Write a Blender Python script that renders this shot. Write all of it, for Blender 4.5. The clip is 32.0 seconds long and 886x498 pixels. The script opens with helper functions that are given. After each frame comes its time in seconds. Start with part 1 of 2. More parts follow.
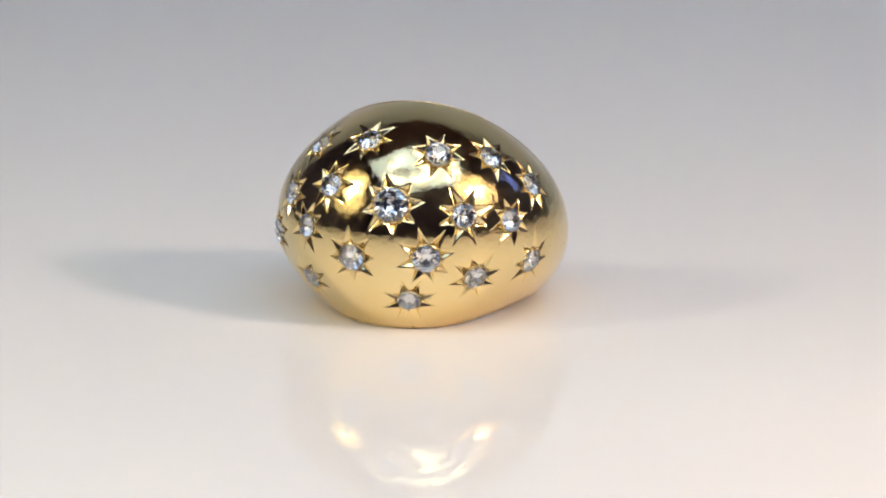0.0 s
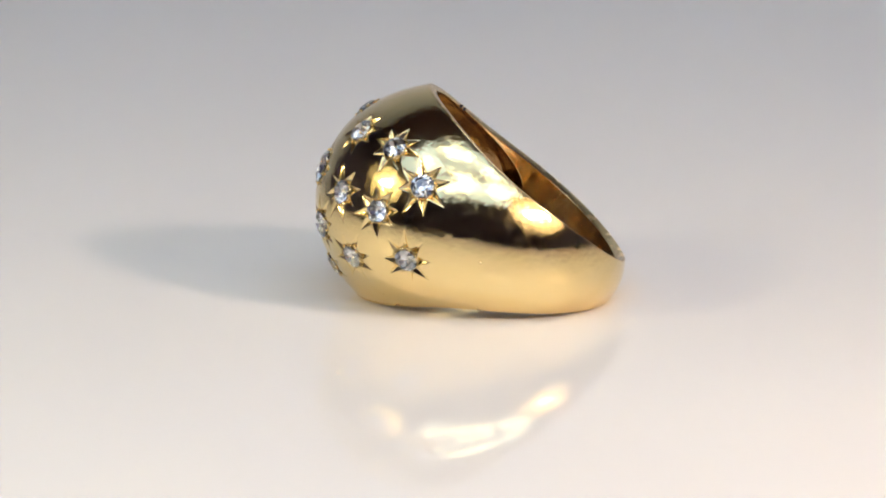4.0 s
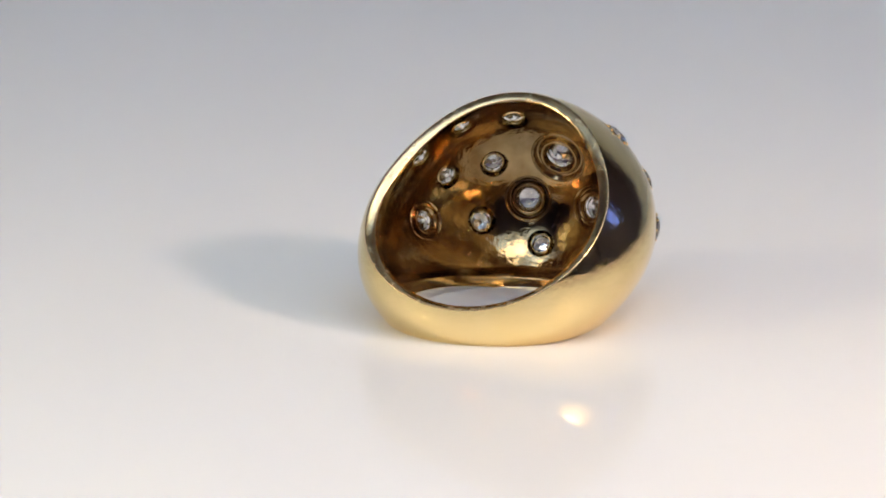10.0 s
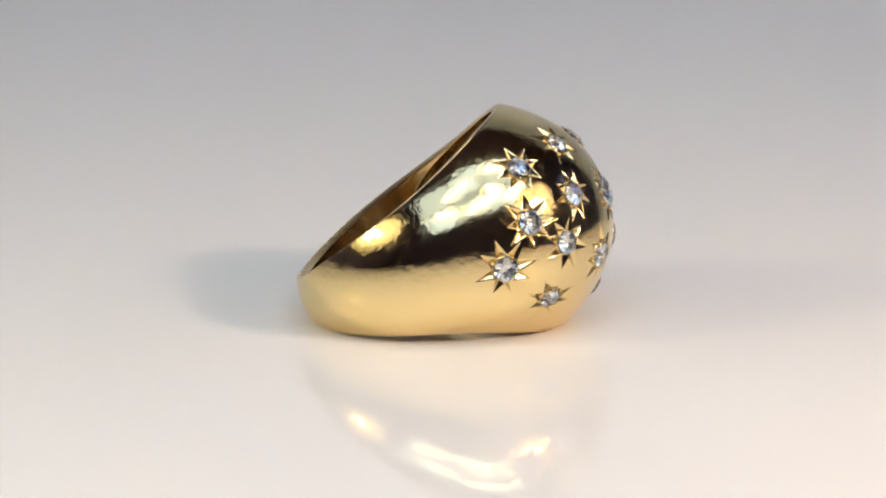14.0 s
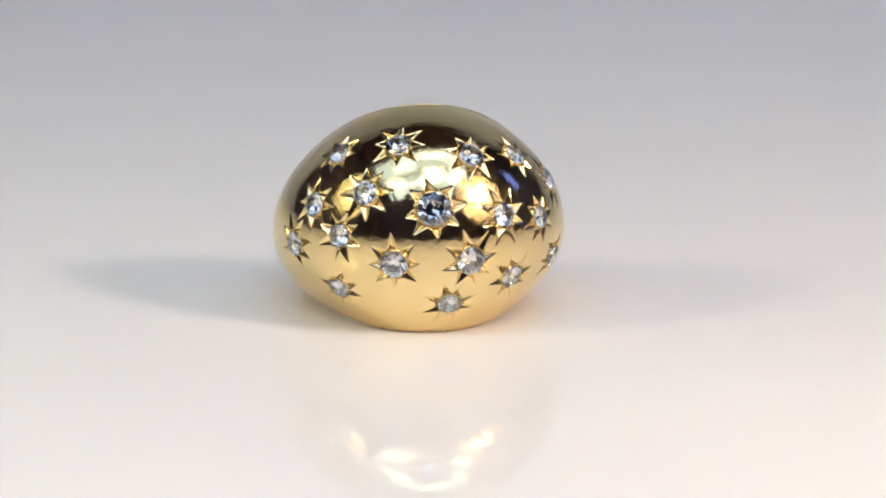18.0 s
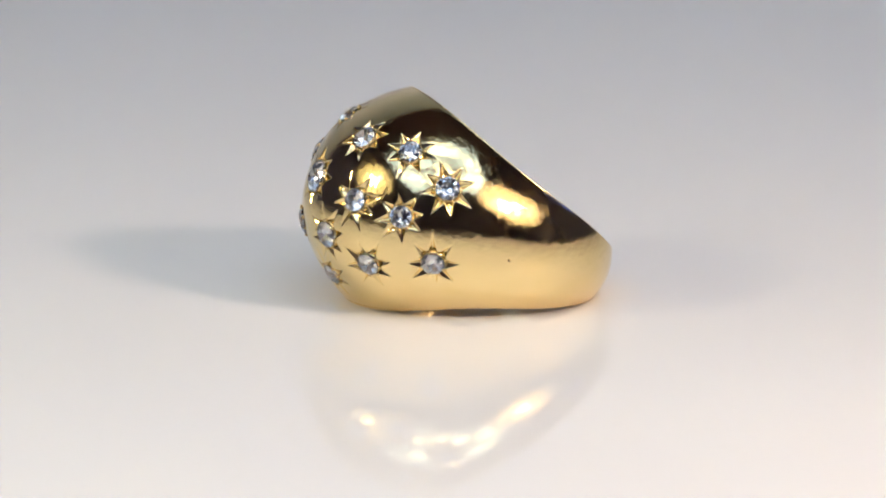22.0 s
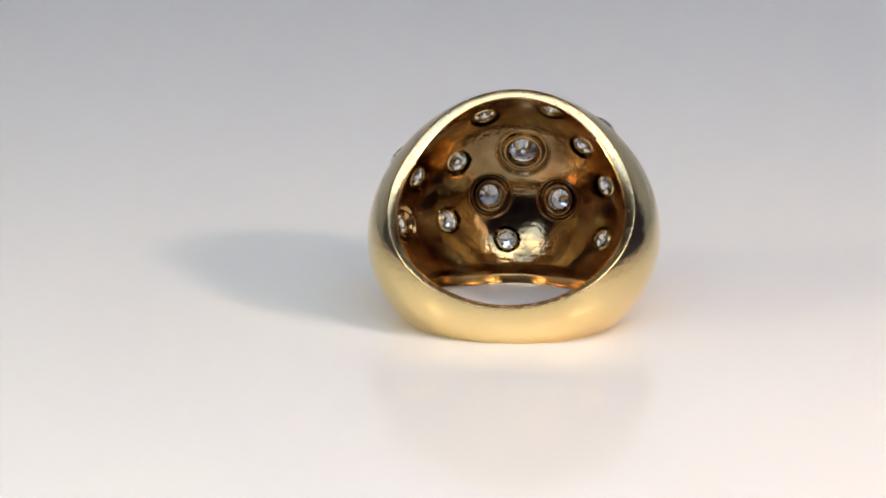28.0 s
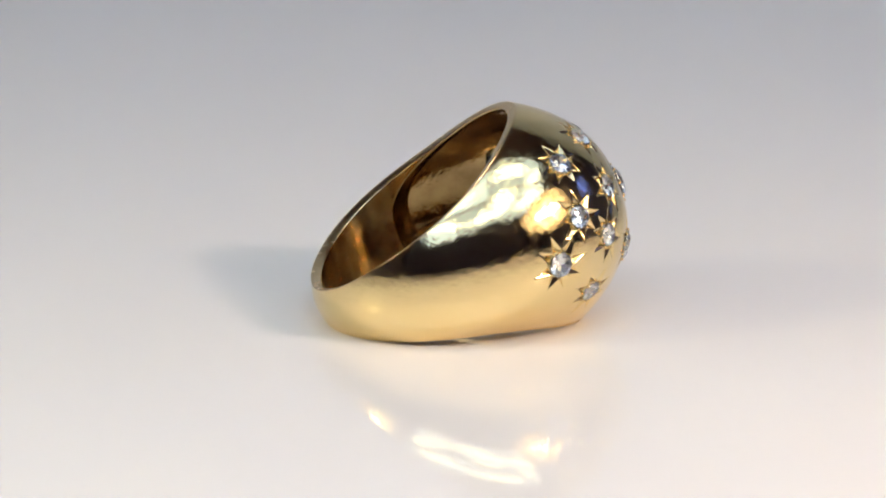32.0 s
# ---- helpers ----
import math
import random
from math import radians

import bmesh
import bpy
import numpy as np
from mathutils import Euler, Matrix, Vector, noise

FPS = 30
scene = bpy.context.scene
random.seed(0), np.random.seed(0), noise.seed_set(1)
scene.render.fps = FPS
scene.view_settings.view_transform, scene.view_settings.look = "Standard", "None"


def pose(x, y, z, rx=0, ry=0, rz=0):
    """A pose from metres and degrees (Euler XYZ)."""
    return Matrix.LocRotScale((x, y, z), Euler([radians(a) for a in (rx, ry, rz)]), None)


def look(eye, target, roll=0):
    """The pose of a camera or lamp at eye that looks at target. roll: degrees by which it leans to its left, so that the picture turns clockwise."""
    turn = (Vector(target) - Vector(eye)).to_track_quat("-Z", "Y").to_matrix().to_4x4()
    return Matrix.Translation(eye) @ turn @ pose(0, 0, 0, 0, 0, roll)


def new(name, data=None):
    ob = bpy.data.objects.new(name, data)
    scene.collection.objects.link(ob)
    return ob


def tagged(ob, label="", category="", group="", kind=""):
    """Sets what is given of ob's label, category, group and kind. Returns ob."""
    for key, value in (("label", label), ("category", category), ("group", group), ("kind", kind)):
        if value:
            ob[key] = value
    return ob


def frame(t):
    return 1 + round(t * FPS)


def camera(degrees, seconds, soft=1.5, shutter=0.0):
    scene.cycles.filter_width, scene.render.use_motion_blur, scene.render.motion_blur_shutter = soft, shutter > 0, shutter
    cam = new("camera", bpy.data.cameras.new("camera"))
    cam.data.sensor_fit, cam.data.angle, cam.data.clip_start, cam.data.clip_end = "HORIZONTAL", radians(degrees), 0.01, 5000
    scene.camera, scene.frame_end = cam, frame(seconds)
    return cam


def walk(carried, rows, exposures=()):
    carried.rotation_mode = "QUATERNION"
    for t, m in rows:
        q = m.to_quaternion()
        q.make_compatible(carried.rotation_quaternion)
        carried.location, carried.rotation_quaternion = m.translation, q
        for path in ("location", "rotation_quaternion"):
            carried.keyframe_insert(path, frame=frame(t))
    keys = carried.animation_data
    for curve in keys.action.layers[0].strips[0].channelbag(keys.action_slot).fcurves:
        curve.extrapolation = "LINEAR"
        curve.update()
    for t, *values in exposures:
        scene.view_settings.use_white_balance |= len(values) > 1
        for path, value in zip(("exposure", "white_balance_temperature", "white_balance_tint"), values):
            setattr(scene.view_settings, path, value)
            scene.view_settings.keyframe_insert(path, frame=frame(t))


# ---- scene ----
cam = camera(11.635, 32.0, soft=1.8)
EYE = pose(0.0, -0.333, 0.08484, 90 - 13.565, 0, 0.324) @ pose(0, 0, 0, 0, 0, 0.365)
TONES = ((0.0, -0.34, 5110), (2.0, -0.33, 5210), (3.5, -0.31, 5210), (6.0, -0.25, 5120), (10.0, -0.28, 5080), (12.0, -0.34, 5110), (13.0, -0.35, 5210), (14.5, -0.31, 5210),
         (17.0, -0.24, 5110), (20.0, -0.27, 5070), (22.0, -0.31, 5100), (23.0, -0.35, 5110), (25.0, -0.36, 5210), (28.0, -0.24, 5110), (30.0, -0.25, 5070), (32.0, -0.31, 5100))
walk(cam, [(0.0, EYE), (32.0, EYE)], exposures=[(t, e - 0.025, k, 13.0) for t, e, k in TONES])

# ---- light ----
world = bpy.data.worlds.new("world")
scene.world = world
world.use_nodes = True
wn = world.node_tree.nodes
wn["Background"].inputs["Color"].default_value = (0.55, 0.68, 1.0, 1)
wn["Background"].inputs["Strength"].default_value = 0.6

BULB_RIGHT = 330.0     # radiance of the bulbs and of the panel
BULB_LEFT = 255.0
PANEL = 1.35
PANEL_CORE = 5.4


# ---- materials ----
def material(name, color, rough=0.5, metal=0.0, **more):
    m = bpy.data.materials.new(name)
    m.use_nodes = True
    b = m.node_tree.nodes["Principled BSDF"]
    b.inputs["Base Color"].default_value = (*color, 1)
    b.inputs["Roughness"].default_value = rough
    b.inputs["Metallic"].default_value = metal
    for key, value in more.items():
        b.inputs[key.replace("_", " ")].default_value = value
    return m


def node(m, kind, **inputs):
    n = m.node_tree.nodes.new(kind)
    for key, value in inputs.items():
        n.inputs[key].default_value = value
    return n


def coords(m):
    return m.node_tree.nodes.new("ShaderNodeTexCoord").outputs["Object"]


def vary(m, scale, low, high, socket, detail=5.0, stretch=None):
    """Noise of that scale drives a socket of the surface between low and high."""
    t = m.node_tree
    tex = node(m, "ShaderNodeTexNoise", Scale=scale, Detail=detail)
    if stretch:
        mp = m.node_tree.nodes.new("ShaderNodeMapping")
        mp.inputs["Scale"].default_value = stretch
        t.links.new(coords(m), mp.inputs["Vector"])
        t.links.new(mp.outputs["Vector"], tex.inputs["Vector"])
    else:
        t.links.new(coords(m), tex.inputs["Vector"])
    ramp = m.node_tree.nodes.new("ShaderNodeMapRange")
    ramp.inputs["From Min"].default_value, ramp.inputs["From Max"].default_value = 0.3, 0.7
    ramp.inputs["To Min"].default_value, ramp.inputs["To Max"].default_value = low, high
    t.links.new(tex.outputs["Fac"], ramp.inputs["Value"])
    t.links.new(ramp.outputs["Result"], t.nodes["Principled BSDF"].inputs[socket])
    return tex


def tint(m, scale, a, b, detail=4.0, stretch=(1, 1, 1), sharp=0.5):
    """Noise blends two colours; sharp: half the span of the noise that it takes from one to the other."""
    t = m.node_tree
    tex = node(m, "ShaderNodeTexNoise", Scale=scale, Detail=detail)
    mp = t.nodes.new("ShaderNodeMapping")
    mp.inputs["Scale"].default_value = stretch
    t.links.new(coords(m), mp.inputs["Vector"])
    t.links.new(mp.outputs["Vector"], tex.inputs["Vector"])
    mix = t.nodes.new("ShaderNodeMix")
    mix.data_type = "RGBA"
    mix.inputs["A"].default_value, mix.inputs["B"].default_value = (*a, 1), (*b, 1)
    span = t.nodes.new("ShaderNodeMapRange")
    span.inputs["From Min"].default_value, span.inputs["From Max"].default_value = 0.5 - sharp, 0.5 + sharp
    t.links.new(tex.outputs["Fac"], span.inputs["Value"])
    t.links.new(span.outputs["Result"], mix.inputs["Factor"])
    t.links.new(mix.outputs["Result"], t.nodes["Principled BSDF"].inputs["Base Color"])


def bumps(m, layers, depth):
    """Fine relief: noise layers of (scale, weight, stretch)."""
    t, total = m.node_tree, None
    for scale, weight, stretch in layers:
        tex = node(m, "ShaderNodeTexNoise", Scale=scale, Detail=3.0)
        mp = t.nodes.new("ShaderNodeMapping")
        mp.inputs["Scale"].default_value = stretch
        t.links.new(coords(m), mp.inputs["Vector"])
        t.links.new(mp.outputs["Vector"], tex.inputs["Vector"])
        mul = t.nodes.new("ShaderNodeMath")
        mul.operation = "MULTIPLY_ADD"
        mul.inputs[1].default_value = weight
        t.links.new(tex.outputs["Fac"], mul.inputs[0])
        if total:
            t.links.new(total, mul.inputs[2])
        total = mul.outputs[0]
    bump = node(m, "ShaderNodeBump", Strength=1.0, Distance=depth)
    t.links.new(total, bump.inputs["Height"])
    t.links.new(bump.outputs["Normal"], t.nodes["Principled BSDF"].inputs["Normal"])


GOLD = material("polished_gold", (0.86, 0.68, 0.36), 0.1, 1.0)
tint(GOLD, 350, (0.83, 0.65, 0.285), (0.89, 0.72, 0.365))
vary(GOLD, 1800, 0.03, 0.18, "Roughness", 7.0)
bumps(GOLD, [(300, 1.8, (1, 1, 1)), (1200, 0.42, (1, 1, 1)), (3500, 0.15, (1, 1, 1)), (4000, 0.1, (1, 0.04, 1)), (5000, 0.12, (0.05, 1, 0.3)), (9000, 0.07, (1, 1, 1)), (1500, 0.3, (1, 0.05, 1)), (1800, 0.28, (1, 1, 0.06))], 0.00003)
# worn, stained gold; the shade inside the pocket is darkened into its colour too
GOLD_INSIDE = material("worn_shaded_gold_inside", (0.70, 0.48, 0.21), 0.25, 1.0)
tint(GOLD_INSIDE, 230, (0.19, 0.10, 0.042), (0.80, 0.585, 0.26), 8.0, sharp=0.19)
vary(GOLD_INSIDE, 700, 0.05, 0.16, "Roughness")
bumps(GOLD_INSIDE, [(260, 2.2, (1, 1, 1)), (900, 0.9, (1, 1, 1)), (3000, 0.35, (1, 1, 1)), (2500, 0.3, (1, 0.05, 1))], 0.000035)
GOLD_RIM = material("scuffed_gold_rim", (0.86, 0.66, 0.33), 0.16, 1.0)
tint(GOLD_RIM, 1500, (0.76, 0.56, 0.25), (0.93, 0.74, 0.39))
vary(GOLD_RIM, 1200, 0.16, 0.3, "Roughness")
bumps(GOLD_RIM, [(500, 0.8, (1, 1, 1)), (2500, 0.12, (1, 1, 1)), (7000, 0.05, (1, 1, 1))], 0.00003)
GOLD_BORE = material("rubbed_gold_bore", (0.84, 0.62, 0.28), 0.18, 1.0)
tint(GOLD_BORE, 400, (0.62, 0.42, 0.18), (0.88, 0.68, 0.33), 6.0, sharp=0.22)
vary(GOLD_BORE, 900, 0.1, 0.24, "Roughness")
bumps(GOLD_BORE, [(300, 1.5, (1, 1, 1)), (1500, 0.5, (1, 1, 1)), (4000, 0.12, (1, 1, 0.1))], 0.00003)
DIAMOND = material("diamond", (1, 1, 1), 0.0, 0.0, IOR=2.2, Transmission_Weight=1.0)
GLASS = material("window_glass", (1, 1, 1), 0.0, 0.0, IOR=1.45, Transmission_Weight=1.0)
ACRYLIC = material("white_acrylic", (0.80, 0.80, 0.80), 0.0, 0.0, IOR=1.43)
tint(ACRYLIC, 6, (0.78, 0.78, 0.785), (0.82, 0.82, 0.815))
vary(ACRYLIC, 40, 0.0, 0.003, "Roughness")
WOOD = material("dark_wood", (0.09, 0.05, 0.03), 0.5)
tint(WOOD, 12, (0.05, 0.03, 0.018), (0.12, 0.07, 0.04), 6.0, (1, 12, 12))
WALL = material("dark_wall_paint", (0.56, 0.51, 0.72), 0.85)
tint(WALL, 3, (0.52, 0.47, 0.68), (0.60, 0.55, 0.76))
CEILING = material("brown_ceiling_boards", (0.78, 0.5, 0.37), 0.7)
tint(CEILING, 2, (0.70, 0.44, 0.32), (0.84, 0.56, 0.42), 5.0, (1, 9, 1))
CARPET = material("dark_carpet", (0.06, 0.055, 0.05), 0.95)
tint(CARPET, 60, (0.045, 0.04, 0.037), (0.075, 0.068, 0.06))
BLACK = material("black_metal", (0.02, 0.02, 0.022), 0.4, 0.3)
vary(BLACK, 80, 0.3, 0.5, "Roughness")
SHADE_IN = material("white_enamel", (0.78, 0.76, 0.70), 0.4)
vary(SHADE_IN, 60, 0.35, 0.5, "Roughness")


LAMP_IN = material("greyed_reflector", (0.042, 0.046, 0.02), 0.6, 0.0, Specular_IOR_Level=0.15)
vary(LAMP_IN, 60, 0.4, 0.55, "Roughness")


def glow(name, color, strength):
    m = material(name, color, 0.5)
    b = m.node_tree.nodes["Principled BSDF"]
    b.inputs["Emission Color"].default_value = (*color, 1)
    b.inputs["Emission Strength"].default_value = strength
    return m


WARM_RIGHT = glow("warm_bulb_glow", (1.0, 0.67, 0.41), BULB_RIGHT)
WARM_LEFT = glow("yellow_bulb_glow", (1.0, 0.74, 0.40), BULB_LEFT)
COOL = [glow("cool_panel_glow", (0.72, 0.84, 1.0), PANEL * k) for k in (1.35, 0.7, 1.0)]
CORE = glow("white_core_glow", (1.0, 0.88, 0.62), PANEL_CORE)
SKY_GLOW = glow("dusk_sky_glow", (0.30, 0.40, 1.0), 1.0)


# ---- building helpers ----
def part(name, bm, mat, parent, label=""):
    me = bpy.data.meshes.new(name)
    bm.to_mesh(me)
    bm.free()
    me.materials.append(mat)
    ob = new(name, me)
    ob.parent = parent
    return tagged(ob, label)


def thing(name, label, category, at=None, kind=""):
    ob = new(name)
    ob.empty_display_size = 0.02
    if at is not None:
        ob.matrix_basis = at
    return tagged(ob, label, category, kind=kind)


def smooth(bm):
    for f in bm.faces:
        f.smooth = True
    return bm


def box(lo, hi, bevel=0.0):
    bm = bmesh.new()
    bmesh.ops.create_cube(bm, size=1)
    lo, hi = Vector(lo), Vector(hi)
    for v in bm.verts:
        v.co = Vector([(a + b) / 2 + c * (b - a) for a, b, c in zip(lo, hi, v.co)])
    if bevel:
        bmesh.ops.bevel(bm, geom=bm.edges[:], offset=bevel, segments=2, affect="EDGES")
    return bm


def revolve(profile, n=48, closed=False, m=None):
    """A profile of (radius, height), turned about z."""
    bm = bmesh.new()
    rings = []
    for r, h in profile:
        if r < 1e-9:
            rings.append([bm.verts.new((0, 0, h))])
        else:
            rings.append([bm.verts.new((r * math.cos(2 * math.pi * k / n), r * math.sin(2 * math.pi * k / n), h)) for k in range(n)])
    pairs = list(zip(rings, rings[1:] + rings[:1])) if closed else list(zip(rings, rings[1:]))
    for a, b in pairs:
        for k in range(n):
            j = (k + 1) % n
            corners = [a[k % len(a)], a[j % len(a)], b[j % len(b)], b[k % len(b)]]
            corners = list(dict.fromkeys(corners))
            if len(corners) > 2:
                bm.faces.new(corners)
    bmesh.ops.recalc_face_normals(bm, faces=bm.faces[:])
    if m is not None:
        bmesh.ops.transform(bm, matrix=m, verts=bm.verts[:])
    return smooth(bm)


def tube(points, r, n=12):
    """A round bar along a bent line."""
    bm = bmesh.new()
    rings = []
    pts = [Vector(p) for p in points]
    for i, p in enumerate(pts):
        way = (pts[min(i + 1, len(pts) - 1)] - pts[max(i - 1, 0)]).normalized()
        side = way.orthogonal().normalized() if i == 0 else (side - way * side.dot(way)).normalized()
        up = way.cross(side)
        rings.append([bm.verts.new(p + r * (math.cos(2 * math.pi * k / n) * side + math.sin(2 * math.pi * k / n) * up)) for k in range(n)])
    for a, b in zip(rings, rings[1:]):
        for k in range(n):
            bm.faces.new((a[k], a[(k + 1) % n], b[(k + 1) % n], b[k]))
    bm.faces.new(rings[0][::-1])
    bm.faces.new(rings[-1])
    bmesh.ops.recalc_face_normals(bm, faces=bm.faces[:])
    return smooth(bm)


def solid(name, lo, hi, mat, label, category):
    ob = part(name, box(lo, hi), mat, None)
    return tagged(ob, label, category, kind="structure")


# ---- the room ----
X0, X1, Y0, Y1, Z0, Z1 = -1.2, 1.2, -1.4, 0.9, -0.753, 1.65
solid("floor", (X0 - 0.1, Y0 - 0.1, Z0 - 0.1), (X1 + 0.1, Y1 + 0.1, Z0), CARPET, "dark brown carpet floor of a dim room", "floor")
solid("ceiling", (X0 - 0.1, Y0 - 0.1, Z1), (X1 + 0.1, Y1 + 0.1, Z1 + 0.1), CEILING, "dim light brown boarded ceiling", "ceiling")
solid("wall_north", (X0 - 0.1, Y1, Z0), (X1 + 0.1, Y1 + 0.1, Z1), WALL, "plain violet-grey painted wall behind the backdrop", "wall")
solid("wall_south", (X0 - 0.1, Y0 - 0.1, Z0), (X1 + 0.1, Y0, Z1), WALL, "plain violet-grey painted wall", "wall")
solid("wall_west", (X0 - 0.1, Y0, Z0), (X0, Y1, Z1), WALL, "plain violet-grey painted wall", "wall")
WY0, WY1, WZ0, WZ1 = 0.18, 0.38, 0.4, 0.88


def wall_with_opening():
    bm = bmesh.new()
    outer = [(Y0, Z0), (Y1, Z0), (Y1, Z1), (Y0, Z1)]
    inner = [(WY0, WZ0), (WY1, WZ0), (WY1, WZ1), (WY0, WZ1)]
    v = {(x, i, k): bm.verts.new((x, *p)) for x in (X1, X1 + 0.1) for i, loop in enumerate((outer, inner)) for k, p in enumerate(loop)}
    a, b = X1, X1 + 0.1
    for k in range(4):
        j = (k + 1) % 4
        bm.faces.new((v[a, 0, k], v[a, 0, j], v[a, 1, j], v[a, 1, k]))
        bm.faces.new((v[b, 0, k], v[b, 0, j], v[b, 1, j], v[b, 1, k]))
        for i in (0, 1):
            bm.faces.new((v[a, i, k], v[a, i, j], v[b, i, j], v[b, i, k]))
    bmesh.ops.recalc_face_normals(bm, faces=bm.faces[:])
    return bm


tagged(part("wall_east", wall_with_opening(), WALL, None), "plain painted wall with a window opening", "wall", kind="structure")
window = thing("window_1", "small white-framed window onto a blue dusk sky", "window", pose(X1 + 0.05, (WY0 + WY1) / 2, WZ0), "structure")
HW, HH = (WY1 - WY0) / 2, WZ1 - WZ0
for lo, hi in (((-0.02, -HW, 0), (0.02, HW, 0.04)), ((-0.02, -HW, HH - 0.04), (0.02, HW, HH)), ((-0.02, -HW, 0.04), (0.02, -HW + 0.04, HH - 0.04)), ((-0.02, HW - 0.04, 0.04), (0.02, HW, HH - 0.04))):
    part("window_frame", box(lo, hi, 0.002), SHADE_IN, window)
pane = part("pane", box((-0.003, -HW + 0.04, 0.04), (0.003, HW - 0.04, HH - 0.04)), GLASS, window)
pane.visible_shadow = False
sky = part("backdrop", box((X1 + 0.5, -1.2, -0.4), (X1 + 0.52, 1.8, 1.9)), SKY_GLOW, None)
tagged(sky, "plain blue evening sky outside the window", "sky", kind="structure")

# ---- table and backdrop ----
table = thing("table", "dark wooden table under the white backdrop sheet", "table", pose(0, -0.15, Z0))
part("tabletop", box((-0.7, -0.55, 0.715), (0.7, 0.55, 0.75), 0.003), WOOD, table)
for sx in (-1, 1):
    for sy in (-1, 1):
        part("leg", box((sx * 0.64 - 0.03, sy * 0.49 - 0.03, 0), (sx * 0.64 + 0.03, sy * 0.49 + 0.03, 0.715), 0.003), WOOD, table)


def sweep():
    """A bent sheet: flat below, upright behind, leaning forward above."""
    line = [(-0.6, 0.0), (-0.2, 0.0), (0.22, 0.0)]
    line += [(0.22 + 0.15 * math.sin(a), 0.15 - 0.15 * math.cos(a)) for a in np.linspace(0.06, 1.57, 24)]
    line += [(0.37 - 0.2 * (1 - math.cos(a)), 0.46 + 0.25 * math.sin(a)) for a in np.linspace(0, 0.6, 10)]
    bm = bmesh.new()
    rows = []
    for i, (y, z) in enumerate(line):
        a, b = line[max(i - 1, 0)], line[min(i + 1, len(line) - 1)]
        n = Vector((0, -(b[1] - a[1]), b[0] - a[0])).normalized() * 0.003
        rows.append([bm.verts.new(v) for v in ((-0.4, y, z), (0.4, y, z), (0.4, y - n.y, z - n.z), (-0.4, y - n.y, z - n.z))])
    for a, b in zip(rows, rows[1:]):
        for k in range(4):
            bm.faces.new((a[k], a[(k + 1) % 4], b[(k + 1) % 4], b[k]))
    bm.faces.new(rows[0])
    bm.faces.new(rows[-1])
    bmesh.ops.recalc_face_normals(bm, faces=bm.faces[:])
    for f in bm.faces:
        f.smooth = True
    for e in bm.edges:
        e.smooth = e.calc_face_angle(0) < 0.7
    return bm


sheet = part("backdrop_sheet", sweep(), ACRYLIC, None)
tagged(sheet, "glossy white acrylic backdrop sheet curving up behind and over the ring", "backdrop", kind="structure")


# ---- lamps ----
def desk_lamp(label, az, el, d, bulb_mat, bulbs, foot):
    """A gooseneck lamp whose shade looks at the ring from azimuth az, elevation el, at distance d."""
    az, el = radians(az), radians(el)
    head = Vector((d * math.cos(el) * math.sin(az), -d * math.cos(el) * math.cos(az), 0.008 + d * math.sin(el)))
    base = Vector((foot[0], foot[1], -0.003))
    lamp = thing("desk_lamp", label, "lamp", Matrix.Translation(base))
    aim = look(head, (0, 0, 0.008))
    local = Matrix.Translation(-base) @ aim @ Matrix.Diagonal((0.6, 0.6, 0.6, 1))
    part("base", revolve([(0, 0), (0.07, 0), (0.07, 0.012), (0.062, 0.018), (0.012, 0.022), (0, 0.022)]), BLACK, lamp)
    back = local @ Vector((0, 0, 0.11))
    start = Vector((0, 0, 0.02))
    h1 = start + Vector((0, 0, 0.25))
    h2 = back + (back - local @ Vector((0, 0, 0))).normalized() * 0.12
    curve = [start * (1 - s) ** 3 + h1 * 3 * s * (1 - s) ** 2 + h2 * 3 * s * s * (1 - s) + back * s ** 3 for s in np.linspace(0, 1, 28)]
    part("gooseneck", tube(curve, 0.006), BLACK, lamp)
    shade = part("shade", revolve([(0.078, -0.002), (0.079, 0.0), (0.074, 0.03), (0.058, 0.062), (0.03, 0.085), (0.022, 0.112), (0, 0.112)], m=local), BLACK, lamp)
    part("reflector", revolve([(0.0775, -0.001), (0.072, 0.029), (0.056, 0.059), (0.028, 0.081), (0, 0.083)], m=local), LAMP_IN, shade, "greyed inside of the shade")
    for x, y, r in bulbs:
        bm = bmesh.new()
        bmesh.ops.create_icosphere(bm, subdivisions=2, radius=r)
        bmesh.ops.transform(bm, matrix=local @ pose(x, y, 0.053) @ Matrix.Diagonal((1, 1, 1.35, 1)), verts=bm.verts[:])
        part("bulb", smooth(bm), bulb_mat, lamp, "glowing bulb")
    return lamp


desk_lamp("black gooseneck desk lamp with a warm lit bulb", 55.5, 30.5, 0.15, WARM_RIGHT, [(-0.014, 0, 0.012), (0.014, 0, 0.012)], (0.53, -0.1))
desk_lamp("black gooseneck desk lamp with a yellowish lit bulb", -66, 27.5, 0.165, WARM_LEFT, [(0.004, 0.006, 0.015)], (-0.53, -0.1))


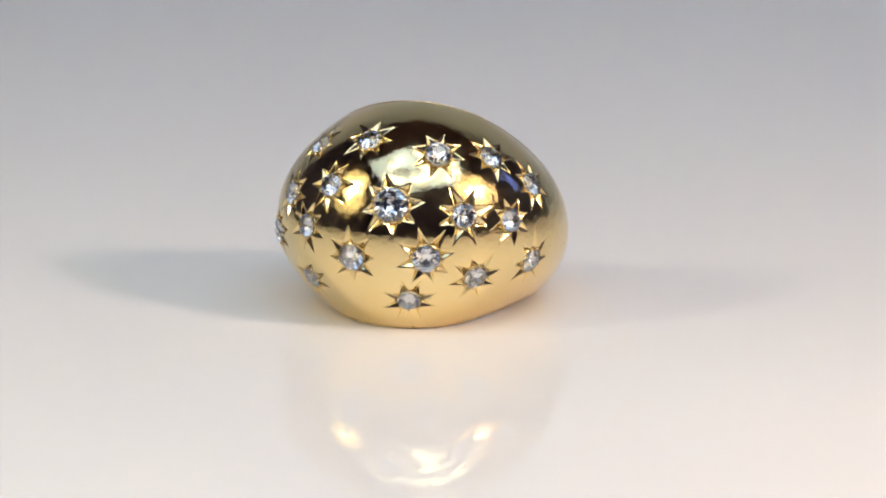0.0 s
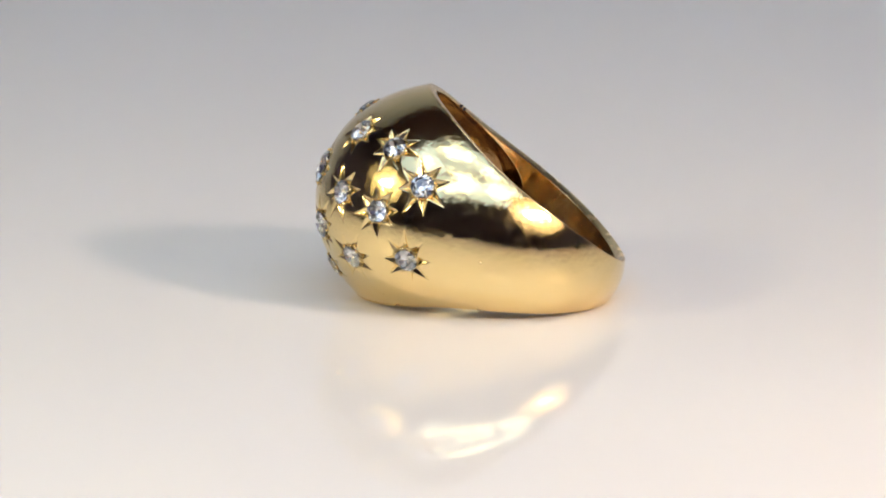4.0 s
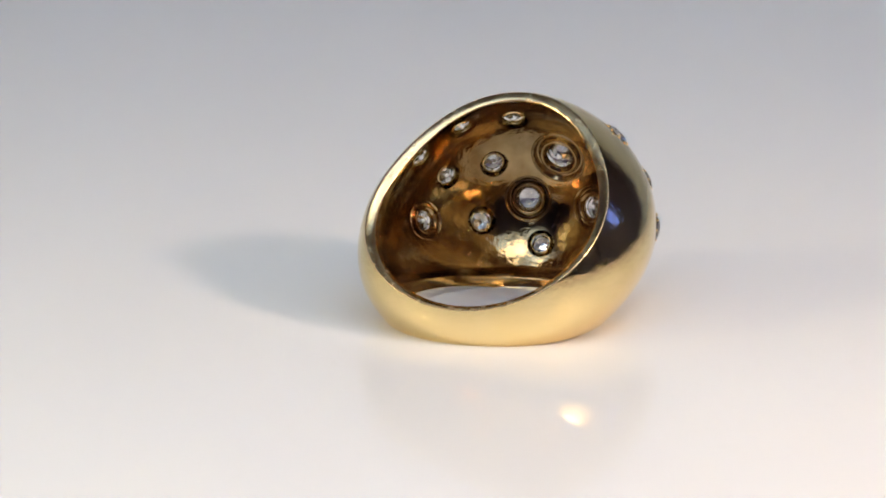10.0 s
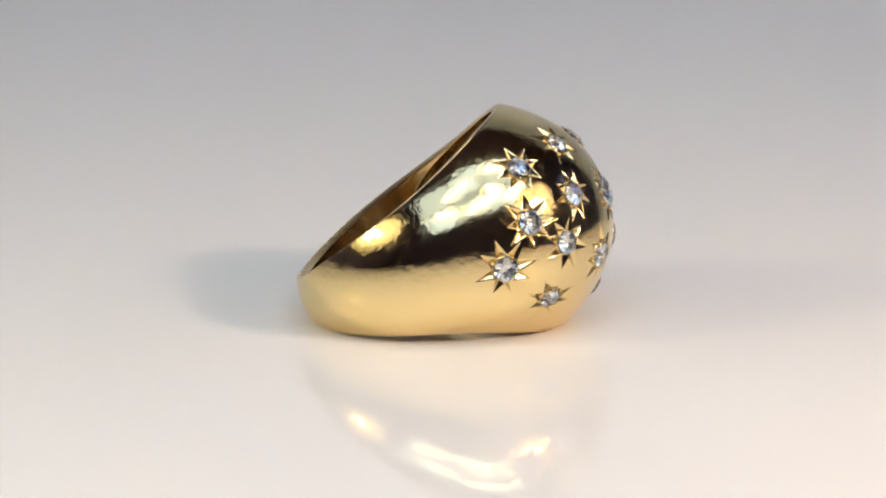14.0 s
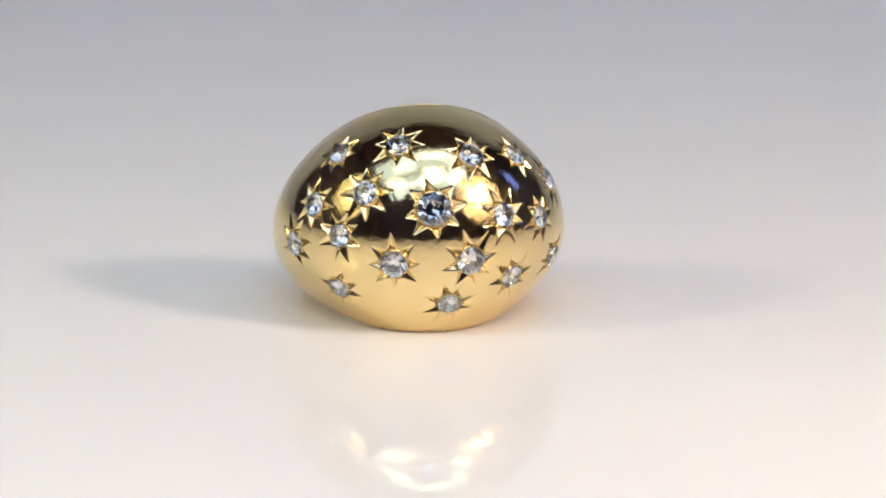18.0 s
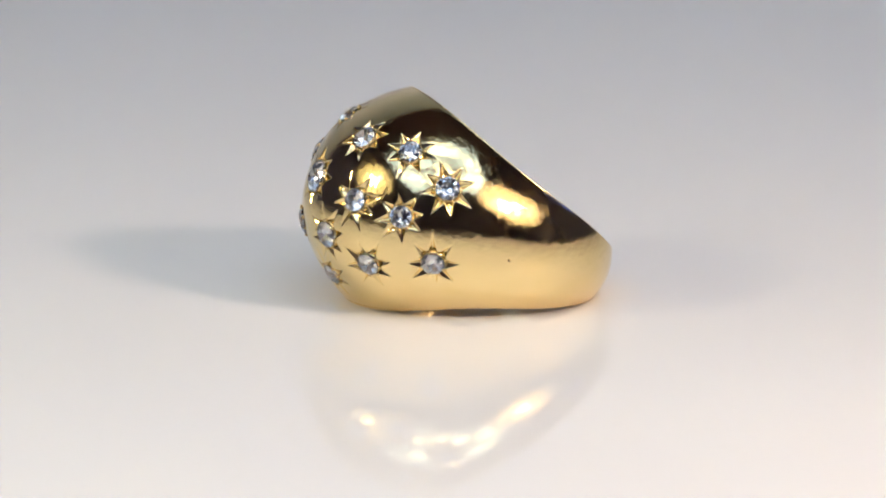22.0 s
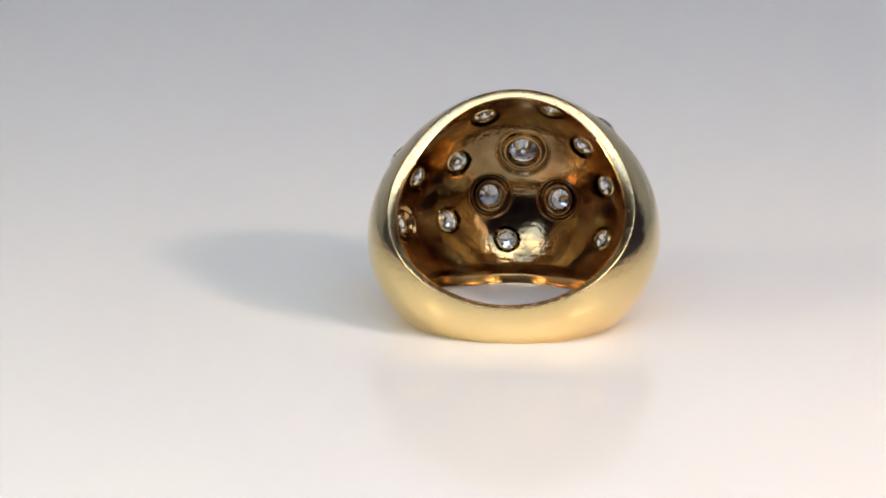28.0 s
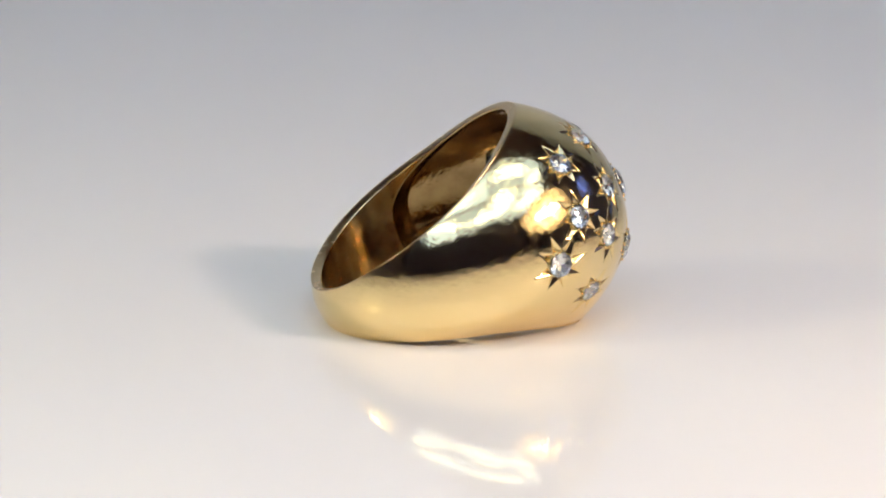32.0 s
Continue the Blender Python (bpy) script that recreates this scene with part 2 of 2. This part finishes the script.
def light_panel():
    base = Vector((0.52, -0.45, -0.003))
    lamp = thing("panel_lamp", "white lit lamp panel on a thin black stand", "lamp", Matrix.Translation(base))
    az, el, d = radians(3), radians(64), 0.5
    head = Vector((d * math.cos(el) * math.sin(az), -d * math.cos(el) * math.cos(az), d * math.sin(el)))
    local = Matrix.Translation(-base) @ look(head, (0, 0, 0.01), 14)
    part("base", revolve([(0, 0), (0.09, 0), (0.09, 0.012), (0.08, 0.018), (0, 0.02)]), BLACK, lamp)
    part("pole", tube([(0, 0, 0.015), (0, 0, 0.6)], 0.007), BLACK, lamp)
    part("arm", tube([(0, 0, 0.59), (0, 0, 0.6), local @ Vector((0, 0, 0.024))], 0.006), BLACK, lamp)
    bm = box((-0.32, -0.235, 0.006), (0.32, 0.225, 0.03), 0.004)
    bmesh.ops.transform(bm, matrix=local, verts=bm.verts[:])
    part("housing", bm, SHADE_IN, lamp, "wide white housing")
    uneven = random.Random(3)
    for i in range(4):
        for j in range(2):
            x, y = -0.24 + 0.16 * i, -0.115 + 0.22 * j
            wide, high = uneven.uniform(0.068, 0.078), uneven.uniform(0.09, 0.107)
            bm = box((x - wide, y - high, 0.0), (x + wide, y + high, 0.008), 0.002)
            bmesh.ops.transform(bm, matrix=local, verts=bm.verts[:])
            part("diffuser", bm, COOL[(i + 2 * j) % 3], lamp, "glowing bluish white tile")
    for x, y, wide, high, skew in ((0.0, -0.11, 0.11, 0.042, 12), (0.06, -0.025, 0.06, 0.028, -20), (0.1, 0.13, 0.095, 0.036, -9), (-0.12, 0.08, 0.065, 0.026, 25), (0.21, -0.09, 0.085, 0.034, 35), (0.24, 0.05, 0.06, 0.028, 60), (-0.2, -0.07, 0.085, 0.034, -35)):
        bm = revolve([(0, -0.010), (0.75, -0.0095), (0.95, -0.007), (1.0, -0.004), (0.96, -0.001), (0, -0.001)], 32)
        bmesh.ops.transform(bm, matrix=local @ pose(x, y, 0, 0, 0, skew) @ Matrix.Diagonal((wide, high, 1, 1)), verts=bm.verts[:])
        part("bulb_cover", bm, CORE, lamp, "bright white bulb cover")


light_panel()

# ---- the ring, in millimetres: u towards the dome, v across, w along the finger ----
MM = 0.001
TILT, ROLL = 20.879, 0.233
CREST = (12.095, 1.564, 0.66, 0.167, -0.033)    # cosine series round the ring: radius of the crest,
RIM = (9.662, -1.063, 0.206, 0.239, -0.017)       # radius of the rims,
HALF = (5.049, 3.51, 0.089, 0.128, -0.009, -0.017)  # half the width along the finger,
FULL = (1.92, -0.1, 0.0)                              # and fullness of the section
FLANK = (0.97, -0.12)
BOW = 0.228                                       # the flanks bow up a little
TUCK = (0.240, -0.342, 0.5)                     # the lower flank draws in towards its rim
LIFT = 5.268
WALL_MM = 0.7
CENTRE, DIRECTION = (-3.25, 2.931), -100.895
PERIOD = 18.911


def series(c, ph):
    return sum(c[k] * np.cos(k * ph) for k in range(len(c)))


def section(ph, s):
    """Crest and rim radius, the section's profile and the place along the finger."""
    w = series(HALF, ph) * np.sign(s) * np.abs(np.sin(s)) ** series(FLANK, ph)
    w = w + BOW * np.sin(ph) ** 2
    w = w * np.where(s < 0, 1.003 - 0.021 * np.cos(ph), 1.018)
    tuck = (TUCK[0] - TUCK[1] * np.cos(ph) + TUCK[2] * np.sin(ph) ** 2) * np.clip(-np.sin(s), 0, 1) ** 2
    return series(CREST, ph) - tuck, series(RIM, ph) - tuck, np.clip(np.cos(s), 1e-9, 1) ** series(FULL, ph), w


def stand(r, ph, w):
    """From the ring's own axes to the way in which it lies on the sheet."""
    a, b = radians(TILT), radians(ROLL)
    u, v = r * np.cos(ph), r * np.sin(ph)
    x, z = u * math.cos(a) - w * math.sin(a), u * math.sin(a) + w * math.cos(a)
    return np.stack([x, v * math.cos(b) - z * math.sin(b), v * math.sin(b) + z * math.cos(b) + LIFT], -1)


def outside(ph, s):
    crest, rim, k, w = section(ph, s)
    return stand(rim + (crest - rim) * k, ph, w)


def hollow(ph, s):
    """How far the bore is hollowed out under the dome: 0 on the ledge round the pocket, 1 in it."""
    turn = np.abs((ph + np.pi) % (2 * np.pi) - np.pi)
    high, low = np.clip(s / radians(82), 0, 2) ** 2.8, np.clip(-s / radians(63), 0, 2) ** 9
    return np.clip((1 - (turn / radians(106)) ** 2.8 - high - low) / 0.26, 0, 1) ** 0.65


def inside(ph, s):
    """The bore with its pocket; the upper rim slopes in towards it."""
    crest, rim, k, w = section(ph, s)
    w = w - 0.3 * np.clip(s / (math.pi / 2), 0, 1) ** 8
    k = np.clip((k - 0.04) / 0.96, 0, 1) * hollow(ph, s)
    rim = rim - 0.85 - (0.8 * np.sqrt((1 + np.cos(ph)) / 2) - 0.5 * np.sin(2 * ph) ** 2 * (np.cos(ph) > 0)) * np.clip((-s - 0.95) / 0.62, 0, 1)
    return stand(rim + np.maximum(crest - WALL_MM - rim, 0) * k, ph, w)


def normal_at(f, ph, s):
    h = 0.002
    du, dv = f(ph + h, s) - f(ph - h, s), f(ph, s + h) - f(ph, s - h)
    n = np.cross(du, dv)
    return n / np.linalg.norm(n, axis=-1, keepdims=True)


# stars: angle round the ring, angle across it, stone width, reach of the rays, turn
STARS = []


def star(ph, s, wide, reach, turn):
    STARS.append((radians(ph), radians(s), wide / 2, reach * 1.12, radians(turn)))


star(0, 0.0, 2.7, 2.4, 10)
star(12, -23.6, 2.2, 2.45, 14)
star(-13.5, -24.7, 2.15, 2.4, 4)
star(23, -1.7, 1.9, 2.3, 20)
star(-21.5, 7.6, 1.9, 2.35, 12)
star(13.5, 25.8, 2.05, 2.2, 25)
star(-11, 32.8, 1.9, 2.2, 5)
star(33, 31.0, 1.9, 2.1, 30)
star(40.5, -1.4, 1.8, 2.1, 8)
star(31, -34.1, 1.9, 2.4, 17)
star(55.5, -23.4, 1.9, 2.35, 0)
star(6.5, -51.0, 1.85, 2.5, 21)
star(-34, 35.0, 1.85, 2.1, 15)
star(-42, 6.2, 1.9, 2.2, 2)
star(-31.5, -8.9, 1.85, 2.1, 28)
star(-55.5, -11.2, 2.0, 2.35, 18)
star(51.5, 21.5, 1.95, 2.2, 9)
star(-38.5, -41.0, 1.8, 2.4, 24)

RINGED = (0, 1, 2, 10)      # stones with a ringed seat behind
FRAMES = []
for ph, s, r, reach, turn in STARS:
    p0 = outside(np.array(ph), np.array(s))
    n0 = normal_at(outside, np.array(ph), np.array(s))
    if n0[0] < 0:
        n0 = -n0
    up = np.array((0.0, 0.0, 1.0)) - n0 * n0[2]
    up /= np.linalg.norm(up)
    FRAMES.append((p0, n0, np.cross(up, n0), up))


def ray_set(k):
    rng = random.Random(40 + k)
    reach, turn = STARS[k][3], STARS[k][4]
    return [(turn + i * math.pi / 4 + rng.uniform(-0.09, 0.09), reach * rng.uniform(0.8, 1.06)) for i in range(8)]


def ring_body():
    fine = np.radians(np.concatenate([np.linspace(-92, 92, 760), np.linspace(92, 268, 150)[1:-1]]))
    ss = np.linspace(-math.pi / 2, math.pi / 2, 400)
    ph, s = np.meshgrid(fine, ss, indexing="ij")
    pts = outside(ph, s)
    nrm = normal_at(outside, ph, np.clip(s, -1.55, 1.55))
    centre = np.array((0.0, 0.0, LIFT))
    if ((pts - centre) * nrm).sum() < 0:
        nrm = -nrm
    hole = np.zeros(ph.shape, bool)
    depth = np.zeros(ph.shape)
    for k, (p0, n0, e1, e2) in enumerate(FRAMES):
        r0 = STARS[k][2]
        d = pts - p0
        near = (d ** 2).sum(-1) < 9.5
        a, b, = (d @ e1)[near], (d @ e2)[near]
        rr = np.hypot(a, b)
        cut = np.zeros(a.shape)
        for ang, far in ray_set(k):
            along = a * math.cos(ang) + b * math.sin(ang)
            lat = np.abs(-a * math.sin(ang) + b * math.cos(ang))
            wide = 0.43 * r0 ** 0.5 * (1 - (along - r0) / (far - r0)) ** 1.15
            cut = np.maximum(cut, np.where((along > 0.5 * r0) & (along < far), np.clip(np.minimum(wide, 0.44) - lat, 0, None) * 0.85, 0))
        cut = np.maximum(cut, np.clip((1.12 * r0 - rr) * 1.5, 0, 0.2))
        depth[near] = np.maximum(depth[near], cut)
        h = hole[near]
        h |= rr < 0.95 * r0
        hole[near] = h
    nick = outside(np.array(radians(82.5)), np.array(radians(-7.5)))
    depth += 0.14 * np.exp(-((pts - nick) ** 2).sum(-1) / 0.09 ** 2)
    pts = pts - nrm * depth[..., None]
    n1, n2 = ph.shape

    ins = np.radians(np.linspace(-180, 180, 761)[:-1])
    si = np.linspace(-math.pi / 2, math.pi / 2, 380)
    phi, sii = np.meshgrid(ins, si, indexing="ij")
    pin = inside(phi, sii)
    hin = np.zeros(phi.shape, bool)
    for k, (p0, n0, e1, e2) in enumerate(FRAMES):
        d = pin - p0
        hin |= (np.hypot(d @ e1, d @ e2) < (1.6 if k in RINGED else 1.28) * STARS[k][2]) & ((d ** 2).sum(-1) < 9)
    m1, m2 = phi.shape

    def quads(a, b, closed_mask, offset):
        i, j = np.meshgrid(np.arange(a), np.arange(b - 1), indexing="ij")
        i2 = (i + 1) % a
        bad = closed_mask[i, j] & closed_mask[i2, j] & closed_mask[i, j + 1] & closed_mask[i2, j + 1]
        q = np.stack([i * b + j, i2 * b + j, i2 * b + j + 1, i * b + j + 1], -1)[~bad]
        return q + offset

    # rounded rims between outside and inside, on a ring of their own
    rim_v, rim_q = [], []
    base = n1 * n2 + m1 * m2
    rp = fine
    for side in (-1, 1):
        s0 = np.full(rp.shape, side * math.pi / 2)
        o, i_ = outside(rp, s0), inside(rp, s0)
        a = radians(TILT)
        axis = np.array((-math.sin(a), 0, math.cos(a))) * side
        mid = (o + i_) / 2
        rows = [mid + (o - mid) * np.sign(math.cos(x)) * abs(math.cos(x)) ** 0.8 + axis * 0.14 * math.sin(min(x, 3.1415)) ** 0.8 for x in np.linspace(0, math.pi, 13)]
        first = base + sum(len(r) for r in rim_v)
        rim_v += rows
        m = len(rp)
        idx = np.arange(m)
        for r in range(12):
            A, B = first + r * m + idx, first + (r + 1) * m + idx
            rim_q.append(np.stack([A, np.roll(A, -1), np.roll(B, -1), B], -1))
    verts = np.concatenate([pts.reshape(-1, 3), pin.reshape(-1, 3), *rim_v]) * MM
    qo, qi, qr = quads(n1, n2, hole, 0), quads(m1, m2, hin, n1 * n2), np.concatenate(rim_q)
    faces = np.concatenate([qo, qi, qr]).astype(np.int32)
    me = bpy.data.meshes.new("band")
    me.vertices.add(len(verts))
    me.vertices.foreach_set("co", verts.ravel())
    me.loops.add(faces.size)
    me.loops.foreach_set("vertex_index", faces.ravel())
    me.polygons.add(len(faces))
    me.polygons.foreach_set("loop_start", np.arange(0, faces.size, 4, dtype=np.int32))
    me.polygons.foreach_set("use_smooth", np.ones(len(faces), bool))
    me.materials.append(GOLD)
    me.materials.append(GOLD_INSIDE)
    me.materials.append(GOLD_RIM)
    me.materials.append(GOLD_BORE)
    # pocket faces get the gold with painted-in shade, ledge faces the bore gold
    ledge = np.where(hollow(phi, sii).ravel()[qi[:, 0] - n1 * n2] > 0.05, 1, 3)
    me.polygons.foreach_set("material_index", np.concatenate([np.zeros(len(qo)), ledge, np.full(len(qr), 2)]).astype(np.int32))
    me.update()
    me.validate()
    return me


def brilliant(r):
    """A round stone with a table, crown facets, girdle and pointed back."""
    bm = bmesh.new()

    def circle(n, rad, z, turn):
        return [bm.verts.new((rad * math.cos(2 * math.pi * (k + turn) / n), rad * math.sin(2 * math.pi * (k + turn) / n), z)) for k in range(n)]
    tab, mid = circle(8, 0.54 * r, 0.28 * r, 0), circle(8, 0.79 * r, 0.19 * r, 0.5)
    gir, low = circle(16, r, 0.03 * r, 0), circle(16, r, -0.03 * r, 0)
    pav, tip = circle(8, 0.45 * r, -0.48 * r, 0.5), bm.verts.new((0, 0, -0.82 * r))
    bm.faces.new(tab)
    for k in range(8):
        j = (k + 1) % 8
        bm.faces.new((tab[k], mid[k], tab[j]))
        bm.faces.new((mid[k - 1], gir[2 * k], tab[k]))
        bm.faces.new((gir[2 * k], mid[k], tab[k]))
        bm.faces.new((mid[k], gir[2 * k], gir[2 * k + 1]))
        bm.faces.new((mid[k], gir[2 * k + 1], gir[(2 * k + 2) % 16]))
        bm.faces.new((low[2 * k], low[2 * k + 1], pav[k]))
        bm.faces.new((low[2 * k + 1], low[(2 * k + 2) % 16], pav[k]))
        bm.faces.new((low[2 * k], pav[k], pav[k - 1]))
        bm.faces.new((pav[k - 1], pav[k], tip))
    for k in range(16):
        j = (k + 1) % 16
        bm.faces.new((gir[k], gir[j], low[j], low[k]))
    bmesh.ops.recalc_face_normals(bm, faces=bm.faces[:])
    return bm


def turn_at(t):
    return -2 * math.pi * t / PERIOD


def ring_pose(t):
    return pose(0, 0, 0, 0, 0, math.degrees(turn_at(t))) @ pose(CENTRE[0] * MM, CENTRE[1] * MM, 0, 0, 0, DIRECTION)


ring = thing("ring", "polished yellow gold dome ring with star-set diamonds lying on its side", "ring", ring_pose(0))
band = new("band", ring_body())
band.parent = ring
tagged(band, "polished yellow gold domed band with engraved stars")


bm = bmesh.new()
bmesh.ops.create_icosphere(bm, subdivisions=2, radius=0.13)
smooth(bm)
BEAD = bpy.data.meshes.new("bead_prong")
bm.to_mesh(BEAD)
bm.free()
BEAD.materials.append(GOLD)


def set_stone(k):
    p0, n0, e1, e2 = FRAMES[k]
    ph, s, r, reach, turn = STARS[k]
    m = Matrix([[e1[i], e2[i], n0[i], p0[i]] for i in range(3)] + [[0, 0, 0, 1]])
    m = Matrix.Diagonal((MM, MM, MM, 1)) @ m
    thick = float(np.linalg.norm(inside(np.array(ph), np.array(s)) - p0)) + 0.12
    setting = part("star_setting", revolve([(1.06 * r, -0.3), (1.02 * r, -0.13), (0.975 * r, -0.14), (0.94 * r, -0.3), (0.78 * r, -thick + 0.3), (0.86 * r, -thick + 0.28), (1.0 * r, -0.45)], 32, True, m), GOLD, ring)
    bm = brilliant(r * 0.97)
    bmesh.ops.transform(bm, matrix=m @ pose(0, 0, 0.02, 0, 0, 20 * k), verts=bm.verts[:])
    part("diamond", bm, DIAMOND, ring, "faceted round white diamond")
    rays = ray_set(k)
    for i in range(8):
        a = (rays[i][0] + rays[(i + 1) % 8][0] + (2 * math.pi if i == 7 else 0)) / 2
        bead = new("bead_prong", BEAD)
        bead.parent = setting
        bead.matrix_basis = m @ pose(1.1 * r * math.cos(a), 1.1 * r * math.sin(a), -0.03)
    if k in RINGED:
        t = thick - 0.12
        deep, g = t + (1.6 * r) ** 2 / 22, min(0.5, t - 0.45)
        profile = [(0.8 * r, -t + 0.15), (0.98 * r, -t - 0.2), (1.16 * r, -t - 0.24), (1.2 * r, -t - 0.16), (1.22 * r, -t + g), (1.53 * r, -t + g), (1.56 * r, -deep - 0.05), (1.68 * r, -deep - 0.07), (1.74 * r, -deep + 0.08)]
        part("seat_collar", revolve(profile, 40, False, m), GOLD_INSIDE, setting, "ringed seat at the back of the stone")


for k in range(len(STARS)):
    set_stone(k)


def hallmark():
    """Two tiny stamped marks inside the rim, too worn to read."""
    for k, (a, b) in enumerate(((-48.0, 80.0), (-51.5, 79.0))):
        ph, s0 = np.array(radians(a)), np.array(radians(b))
        p, n = inside(ph, s0), normal_at(inside, ph, s0)
        if n[0] > 0:
            n = -n
        up = np.cross(n, (0.0, 1.0, 0.0))
        up /= np.linalg.norm(up)
        e1 = np.cross(up, n)
        m = Matrix.Diagonal((MM, MM, MM, 1)) @ Matrix([[e1[i], up[i], n[i], p[i]] for i in range(3)] + [[0, 0, 0, 1]])
        bm = box((-0.18, -0.14, -0.01), (0.18, 0.14, 0.012), 0.004)
        bmesh.ops.transform(bm, matrix=m, verts=bm.verts[:])
        part("hallmark", bm, BLACK, band, "tiny dark stamped mark")


hallmark()


def motions():
    walk(ring, [(i / 10, ring_pose(i / 10)) for i in range(321)])


motions()
